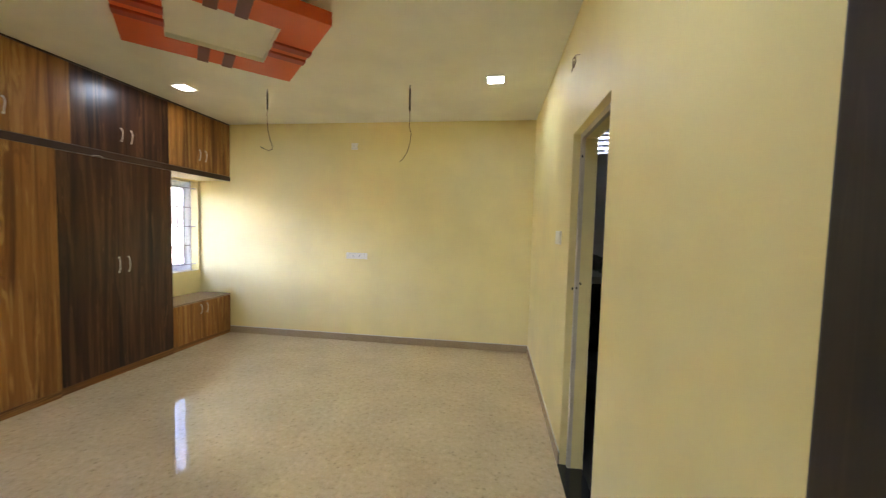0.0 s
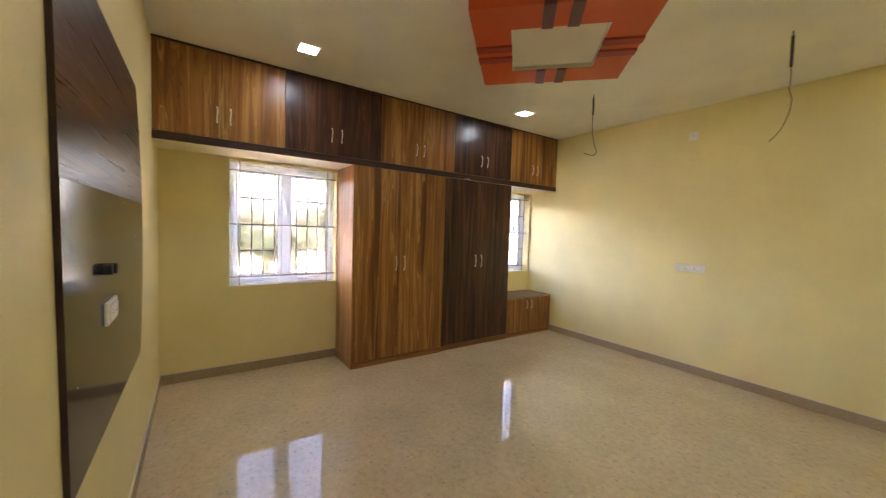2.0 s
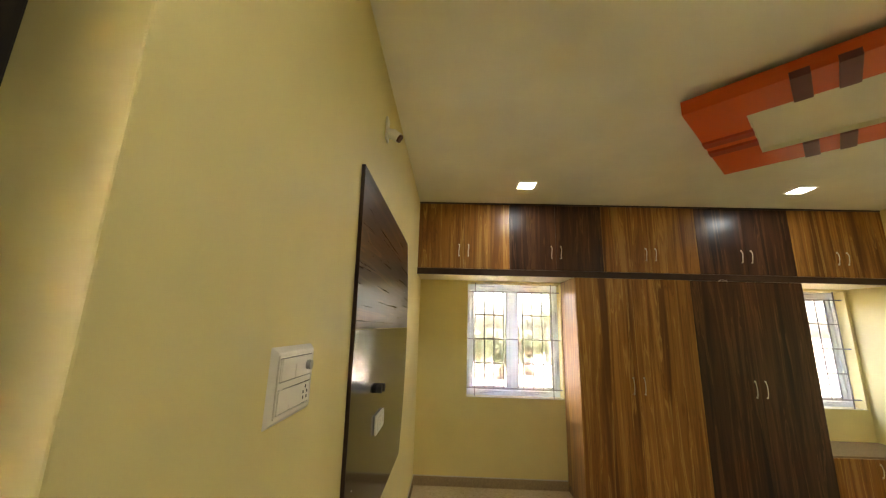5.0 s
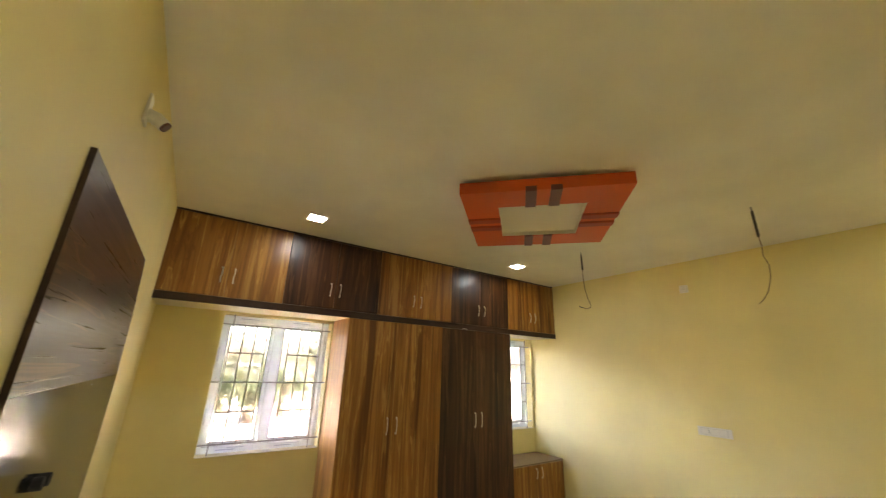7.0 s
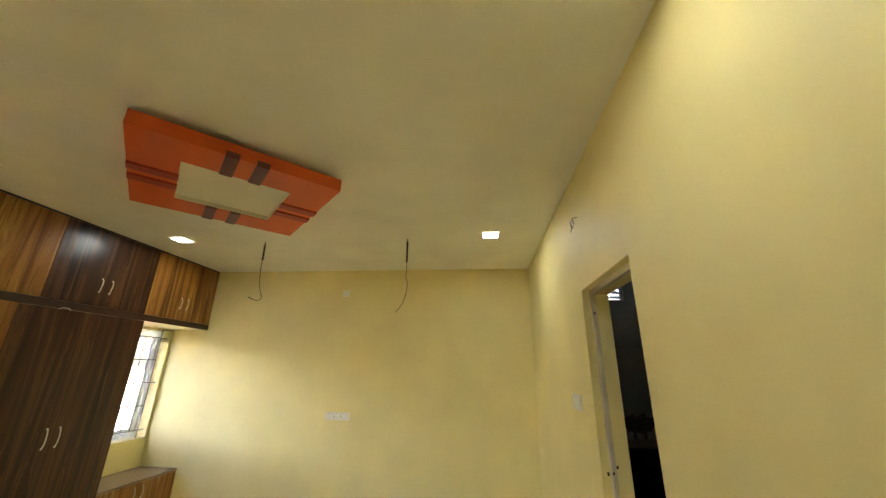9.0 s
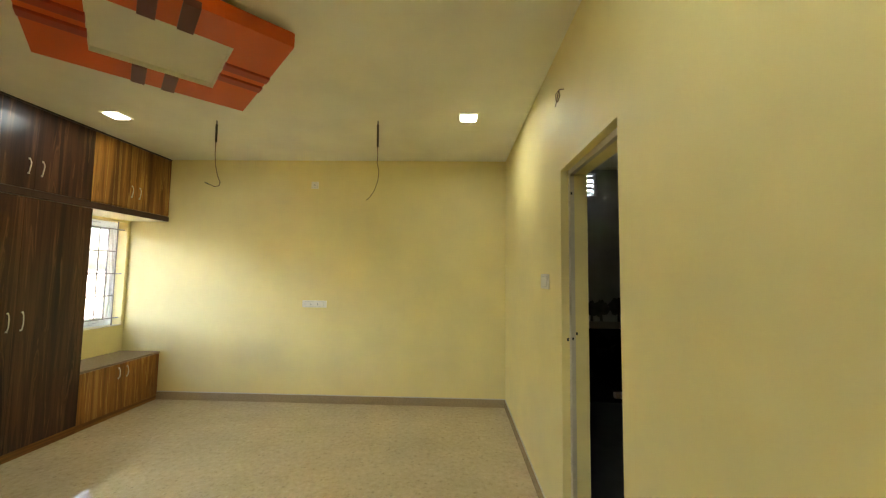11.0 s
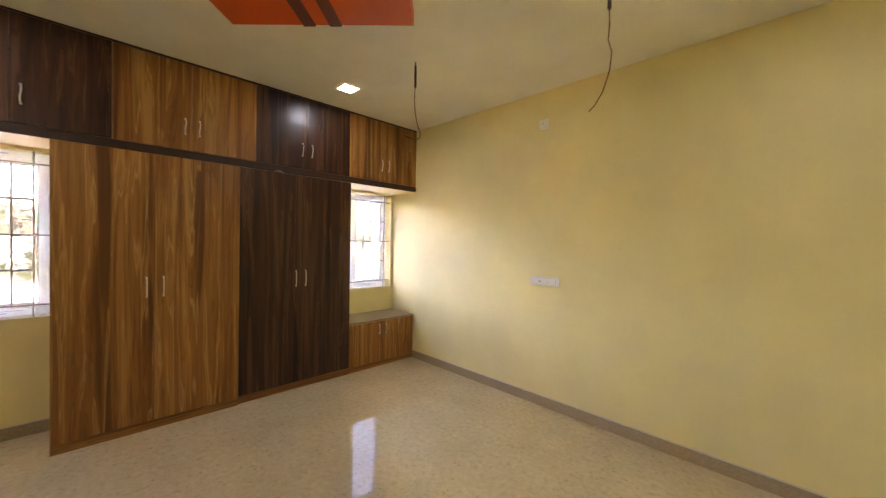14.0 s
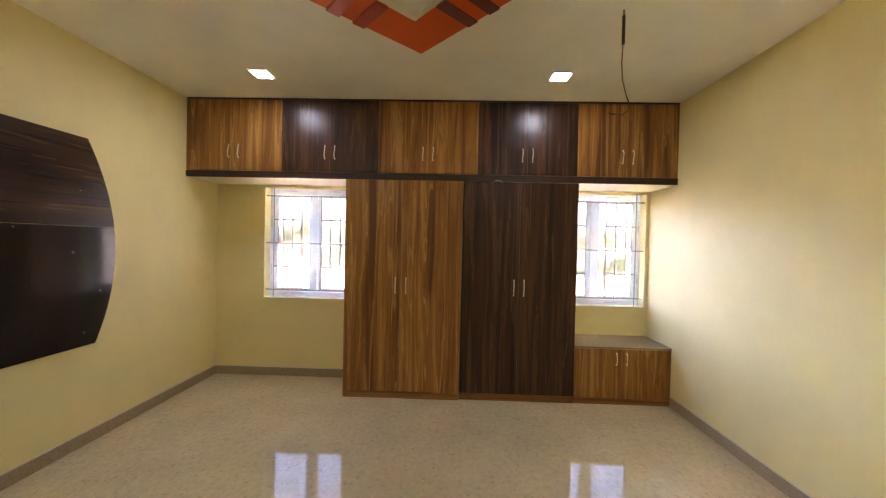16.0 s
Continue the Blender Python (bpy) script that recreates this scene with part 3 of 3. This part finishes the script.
part("outlet", tube(bmesh.new(), ((1.915, PY + 0.001, 1.352), (1.915, PY + 0.026, 1.352)), 0.02, 12), DARK, gl, smooth=False)


# ---- electrical fittings ----
def on_panel_wall(y0):
    return lambda x0, x1, z0, z1, d0, d1: (x0, x1, y0 + d0, y0 + d1, z0, z1)


def on_far_wall(x0, x1, z0, z1, d0, d1):
    return (x0, x1, FY - d1, FY - d0, z0, z1)


def on_door_wall(y0, y1, z0, z1, d0, d1):
    return (RX - d1, RX - d0, y0, y1, z0, z1)


def switch_plate(name, label, put, a0, a1, z0, z1, modules, sockets=(), rows=1, knob=None, at=(0, 0, 0)):
    """A bevelled plate with rocker modules; a module in sockets gets three pin holes."""
    t = thing(name, label, "switch plate", at)
    part("plate", boxes(put(a0, a1, z0, z1, 0.0, 0.012), bevel=0.0055), PLASTIC, t)
    mw, mh = (a1 - a0) * 0.76, (z1 - z0) / rows
    for r in range(rows):
        zc = z0 + mh * (r + 0.5)
        hh = mh * (0.33 if rows == 1 else 0.36)
        part("recess", boxes(put((a0 + a1) / 2 - mw / 2 - 0.002, (a0 + a1) / 2 + mw / 2 + 0.002, zc - hh - 0.002, zc + hh + 0.002, 0.0121, 0.0128)), RECESS, t)
        for k in range(modules):
            b0 = (a0 + a1) / 2 - mw / 2 + mw * k / modules
            b1 = b0 + mw / modules
            if knob == (r, k):
                continue
            m = part("module", boxes(put(b0 + 0.0002, b1 - 0.0002, zc - hh, zc + hh, 0.0128, 0.0165), bevel=0.0012), PLASTIC, t)
            if (r, k) in sockets:
                c = (b0 + b1) / 2
                for da, dz in ((0, 0.009), (-0.006, -0.006), (0.006, -0.006)):
                    part("pin_hole", boxes(put(c + da - 0.0022, c + da + 0.0022, zc + dz - 0.003, zc + dz + 0.003, 0.0164, 0.0169)), DARK, m)
    return t


def frustum(x0, x1, z0, z1, y0, y1, inset, lean=0.0):
    """A plate on the panel wall whose sides slope in towards its front."""
    bm = bmesh.new()
    back = [bm.verts.new((x, y0, z)) for x, z in ((x0, z0), (x1, z0), (x1, z1), (x0, z1))]
    front = [bm.verts.new((x, y1, z)) for x, z in ((x0 + inset * 0.5, z0 + inset), (x1 - inset - lean, z0 + inset), (x1 - inset - lean, z1 - inset), (x0 + inset * 0.5, z1 - inset))]
    bm.faces.new(front)
    bm.faces.new(back[::-1])
    for k in range(4):
        bm.faces.new((back[k], back[(k + 1) % 4], front[(k + 1) % 4], front[k]))
    bmesh.ops.recalc_face_normals(bm, faces=bm.faces)
    bmesh.ops.bevel(bm, geom=list(bm.edges), offset=0.002, segments=2, affect="EDGES", profile=0.6)
    return bm


sw = thing("switch_board", "white modular switch board with dimmer and socket, film still on", "switch board", (2.9, 0, 1.447))
part("base", frustum(2.788, 3.004, 1.444, 1.608, 0.0, 0.012, 0.012, 0.004), PLASTIC, sw)
bezel = part("bezel", boxes((2.802, 2.990, 0.0115, 0.0155, 1.462, 1.468), (2.802, 2.990, 0.0115, 0.0155, 1.584, 1.590), (2.802, 2.807, 0.0115, 0.0155, 1.468, 1.584), (2.984, 2.990, 0.0115, 0.0155, 1.468, 1.584), (2.807, 2.984, 0.0115, 0.0145, 1.519, 1.533), bevel=0.0012), PLASTIC, sw)
for z0, z1 in ((1.470, 1.517), (1.535, 1.582)):
    part("gap", boxes((2.808, 2.983, 0.0118, 0.0126, z0 - 0.002, z1 + 0.002)), DARK, sw, "dark joint round the modules")
    low_row = z0 < 1.5
    for x0, x1 in (((2.866, 2.924), (2.925, 2.982)) if low_row else ((2.866, 2.904), (2.905, 2.943), (2.944, 2.982))):
        part("rocker", boxes((x0, x1, 0.012, 0.016, z0, z1), bevel=0.0012), PLASTIC, sw)
    side = part("socket" if low_row else "dimmer", boxes((2.809, 2.865, 0.012, 0.0155, z0, z1), bevel=0.001), PLASTIC, sw)
    if low_row:
        for dx, dz in ((0, 0.014), (-0.011, 0.002), (0.011, 0.002), (-0.010, -0.011), (0.010, -0.011)):
            part("pin_hole", boxes((2.837 + dx - 0.003, 2.837 + dx + 0.003, 0.0154, 0.0159, 1.4935 + dz - 0.0035, 1.4935 + dz + 0.0035)), DARK, side)
    else:
        part("dimmer_knob", tube(bmesh.new(), ((2.837, 0.0155, 1.5585), (2.837, 0.022, 1.5585), (2.837, 0.026, 1.5585)), 0.0115, 18), GREYKNOB, side, "grey dimmer knob")
# torn corners of the clear protective sheet, lifting off the front
part("film", prism(bmesh.new(), ((0, 0), (0.05, 0.006), (0.062, 0.017), (0.085, 0.02), (0.108, 0.03), (0.114, 0.046), (0, 0.05)), lambda a, b, d: (2.983 - a, 0.0167 + d + 0.03 * a * a, 1.470 + b), 0.0006), PLASTIC, sw)
part("film", prism(bmesh.new(), ((0, 0), (0.045, 0.004), (0.05, 0.03), (0.10, 0.034), (0.112, 0.045), (0, 0.047)), lambda a, b, d: (2.977 - a, 0.0167 + d + 0.05 * a * a, 1.536 + b), 0.0006), PLASTIC, sw)
switch_plate("socket_strip", "white socket plate mounted on the black board", on_panel_wall(PY + 0.001), 1.73, 1.925, 1.14, 1.228, 5, ((0, 1), (0, 3)), 1, None, (1.83, PY, 1.14))
switch_plate("switch_strip", "long white switch and socket plate on the far wall", on_far_wall, 1.772, 2.076, 1.15, 1.236, 8, ((0, 2), (0, 5)), 1, None, (1.92, FY, 1.15))
switch_plate("high_socket", "small square white socket high on the far wall", on_far_wall, 1.83, 1.92, 2.637, 2.727, 1, ((0, 0),), 1, None, (1.87, FY, 2.63))
switch_plate("bathroom_switch", "small white two-rocker switch beside the bathroom doorway", on_door_wall, 2.91, 3.105, 1.498, 1.6, 2, (), 1, None, (RX, 3.0, 1.5))

# angled bulb holder high on the panel wall
HX, HZ = 2.015, 2.672
holder = thing("bulb_holder", "white angled bulb holder without a bulb", "lamp holder", (HX, 0, HZ))
part("plate", boxes((HX - 0.03, HX + 0.03, 0.0, 0.012, HZ - 0.045, HZ + 0.085), bevel=0.005), PLASTIC, holder)
part("socket", tube(bmesh.new(), ((HX, 0.008, HZ), (HX, 0.036, HZ - 0.006), (HX, 0.058, HZ - 0.02), (HX, 0.071, HZ - 0.03)), 0.027, 20), PLASTIC, holder, smooth=True)
part("collar", tube(bmesh.new(), ((HX, 0.034, HZ - 0.005), (HX, 0.044, HZ - 0.011)), 0.029, 20), PLASTIC, holder)
part("bakelite_ring", tube(bmesh.new(), ((HX, 0.069, HZ - 0.0285), (HX, 0.079, HZ - 0.036)), 0.0225, 16), BRASS, holder)


def loose_wire(name, label, at, conduit, points, tail=None, radius=0.0034):
    """A short conduit dropping from the ceiling with a thin wire hanging out of it."""
    t = thing(name, label, "hanging cable", at)
    x, y, z = at
    if conduit:
        part("hook", tube(bmesh.new(), ((x, y, z), (x, y, z - 0.04)), 0.006, 8), STEEL, t)
        part("conduit", tube(bmesh.new(), ((x, y, z - 0.035), (x + 0.002, y, z - conduit)), 0.0095, 10), CONDUIT, t, "black plastic conduit")
    part("wire", tube(bmesh.new(), [(x + a, y + b, z + c) for a, b, c in points], radius, 6), WIRE, t)
    if tail:
        part("wire_end", tube(bmesh.new(), [(x + a, y + b, z + c) for a, b, c in tail], 0.0042, 6), CONDUIT, t)
    return t


loose_wire("fan_cable", "black conduit with a thin brown wire hanging from the ceiling", (1.391, 3.73, H), 0.205, ((0, 0, -0.19), (0.004, -0.006, -0.32), (0.01, -0.002, -0.42), (0.022, 0.018, -0.52), (0.042, 0.03, -0.58), (0.038, 0.026, -0.615), (0.012, 0.0, -0.63), (-0.016, -0.03, -0.618)), ((-0.016, -0.03, -0.618), (-0.045, -0.052, -0.602)))
loose_wire("fan_cable", "black conduit with a curling brown wire hanging from the ceiling", (2.918, 3.735, H), 0.245, ((0, 0, -0.22), (0.006, 0, -0.32), (0.0, 0, -0.4), (0.02, 0, -0.47), (0.012, 0, -0.56), (-0.02, 0, -0.66), (-0.06, 0, -0.72), (-0.09, 0, -0.745)))
loose_wire("wall_cable", "short loop of dark wire sticking out of the wall", (RX, 2.585, 2.67), 0, ((0.002, -0.015, 0.022), (-0.022, 0.0, 0.026), (-0.034, 0.034, 0.015), (-0.03, 0.045, -0.015), (-0.026, 0.022, -0.04), (-0.022, -0.008, -0.015), (-0.026, 0.0, 0.022), (-0.03, 0.022, -0.022), (-0.036, 0.036, -0.062)), None, 0.0026)

# ---- ceiling lights ----
def ceiling_light(x, y):
    t = thing("ceiling_light", "square white LED ceiling light, switched on", "ceiling light", (x, y, H), "ceiling lights")
    h = 0.069
    part("frame", boxes((x - h - 0.014, x - h, y - h - 0.014, y + h + 0.014, H - 0.012, H), (x + h, x + h + 0.014, y - h - 0.014, y + h + 0.014, H - 0.012, H), (x - h, x + h, y - h - 0.014, y - h, H - 0.012, H), (x - h, x + h, y + h, y + h + 0.014, H - 0.012, H)), PLASTIC, t)
    part("diffuser", boxes((x - h, x + h, y - h, y + h, H - 0.009, H - 0.001)), LED, t)


for x, y in ((0.535, 1.06), (0.54, 3.605), (3.755, 3.645), (3.755, 1.06)):
    ceiling_light(x, y)

# ---- hung ceiling ornament ----
AX = radians(44)
CX, CY = 1.902, 2.472
ORN_Z0, ORN_Z1 = 2.88, 2.965
HALF, HOLE = 0.567, 0.314
orn = thing("ceiling_ornament", "square orange ceiling ornament with maroon bars and a cream centre", "ceiling ornament", (CX, CY, ORN_Z1))


def turned(bm):
    bmesh.ops.transform(bm, matrix=Matrix.Translation((CX, CY, 0)) @ Matrix.Rotation(AX, 4, "Z"), verts=bm.verts)
    return bm


part("frame", turned(boxes((-HALF, HALF, -HALF, -HOLE, ORN_Z0, ORN_Z1), (-HALF, HALF, HOLE, HALF, ORN_Z0, ORN_Z1), (-HALF, -HOLE, -HOLE, HOLE, ORN_Z0, ORN_Z1), (HOLE, HALF, -HOLE, HOLE, ORN_Z0, ORN_Z1))), ORANGE, orn)
part("lining", turned(boxes((-HOLE, HOLE, -HOLE, -HOLE + 0.006, ORN_Z0 + 0.004, ORN_Z1), (-HOLE, HOLE, HOLE - 0.006, HOLE, ORN_Z0 + 0.004, ORN_Z1), (-HOLE, -HOLE + 0.006, -HOLE + 0.006, HOLE - 0.006, ORN_Z0 + 0.004, ORN_Z1), (HOLE - 0.006, HOLE, -HOLE + 0.006, HOLE - 0.006, ORN_Z0 + 0.004, ORN_Z1))), CREAM, orn)
part("centre", turned(boxes((-HOLE + 0.006, HOLE - 0.006, -HOLE + 0.006, HOLE - 0.006, ORN_Z0 + 0.035, H))), CREAM, orn, "cream recessed centre")
for s in (-0.082, 0.082):
    for side in (-1, 1):
        a, b = sorted((side * (HOLE - 0.004), side * (HALF + 0.002)))
        part("bar", turned(boxes((s - 0.037, s + 0.037, a, b, ORN_Z0 - 0.01, ORN_Z0 + 0.03), bevel=0.003)), MAROON, orn, "maroon painted bar")
        part("ridge", turned(boxes((a, b, s - 0.04, s + 0.04, ORN_Z0 - 0.016, ORN_Z0 + 0.03), bevel=0.006)), SHADED_RED, orn, "orange-red ridge with shading in its colour")

# ---- outdoors ----
setting("ground", boxes((-400, 400, -400, 400, -0.75, -0.5)), BOUNCE_GROUND, "ground paled to bounce light indoors")


def tree(x, y, height, spread, seed):
    rnd = random.Random(seed)
    t = thing("tree", "leafy green plant standing outside the window", "tree", (x, y, -0.5), "trees outside")
    bm = bmesh.new()
    top = -0.5 + height * 0.6
    tips = []
    pts = [(x + 0.12 * math.sin(k * 1.3 + seed), y + 0.1 * math.cos(k * 1.7), -0.5 + (top + 0.5) * k / 5) for k in range(6)]
    for k in range(5):
        tube(bm, (pts[k], pts[k + 1]), 0.16 * (1 - k * 0.14), 7)
    for k in range(9):
        a = k * 2.4 + rnd.random()
        z = -0.5 + height * rnd.uniform(0.3, 0.6)
        end = (x + math.cos(a) * spread * rnd.uniform(0.5, 0.9), y + math.sin(a) * spread * rnd.uniform(0.5, 0.9), z + height * rnd.uniform(0.1, 0.36))
        tube(bm, ((x, y, z), tuple((p + q) / 2 for p, q in zip((x, y, z + 0.2), end)), end), 0.045, 5)
        tips.append(end)
    part("trunk", bm, BARK, t)
    bm = bmesh.new()
    tips.append((x, y, -0.5 + height * 0.85))
    for e in tips:
        for k in range(70):
            d = Vector((rnd.gauss(0, 1), rnd.gauss(0, 1), rnd.gauss(0, 0.7))) * spread * 0.26
            c = Vector(e) + d
            u = Vector((rnd.gauss(0, 1), rnd.gauss(0, 1), rnd.gauss(0, 1))).normalized()
            v = u.orthogonal().normalized()
            w = rnd.uniform(0.07, 0.15)
            bm.faces.new([bm.verts.new(c + p) for p in (u * w, v * w * 0.45, -u * w, -v * w * 0.45)])
    tagged(part("crown", bm, LEAVES, t), kind="stuff")


# the last eight are small trees standing in for low bushes behind the panes
for k, (x, y, h, s) in enumerate(((-14.0, 0.2, 3.6, 1.5), (-17.0, -4.0, 4.2, 1.9), (-15.0, 5.5, 3.4, 1.4), (-20.0, 2.6, 4.4, 1.8), (-16.5, 9.5, 4.0, 1.8), (-21.0, -9.0, 5.0, 2.3), (-13.0, -6.0, 3.0, 1.2), (-22.0, 14.0, 5.0, 2.2), (-11.0, -2.2, 2.0, 0.9), (-10.5, 3.4, 1.9, 0.9), (-12.5, 7.4, 2.4, 1.2), (-18.5, 7.0, 4.0, 2.0), (-15.5, -1.8, 3.4, 1.6), (-12.0, 1.6, 2.2, 1.1), (-18.0, -7.0, 4.0, 2.0), (-12.5, 11.5, 2.6, 1.3), (-19.5, 11.8, 4.4, 2.1), (-14.5, -9.5, 3.2, 1.5), (-9.2, -0.6, 1.5, 0.8), (-9.6, 0.9, 1.7, 0.9), (-10.2, 5.0, 1.6, 0.9), (-9.4, 2.2, 1.4, 0.8), (-9.0, 6.2, 1.5, 0.9), (-11.2, -3.6, 1.8, 1.0), (-10.6, 8.6, 1.7, 1.0), (-13.2, 3.0, 2.4, 1.3))):
    tree(x * 1.35, y * 1.2, h, s, k + 3)
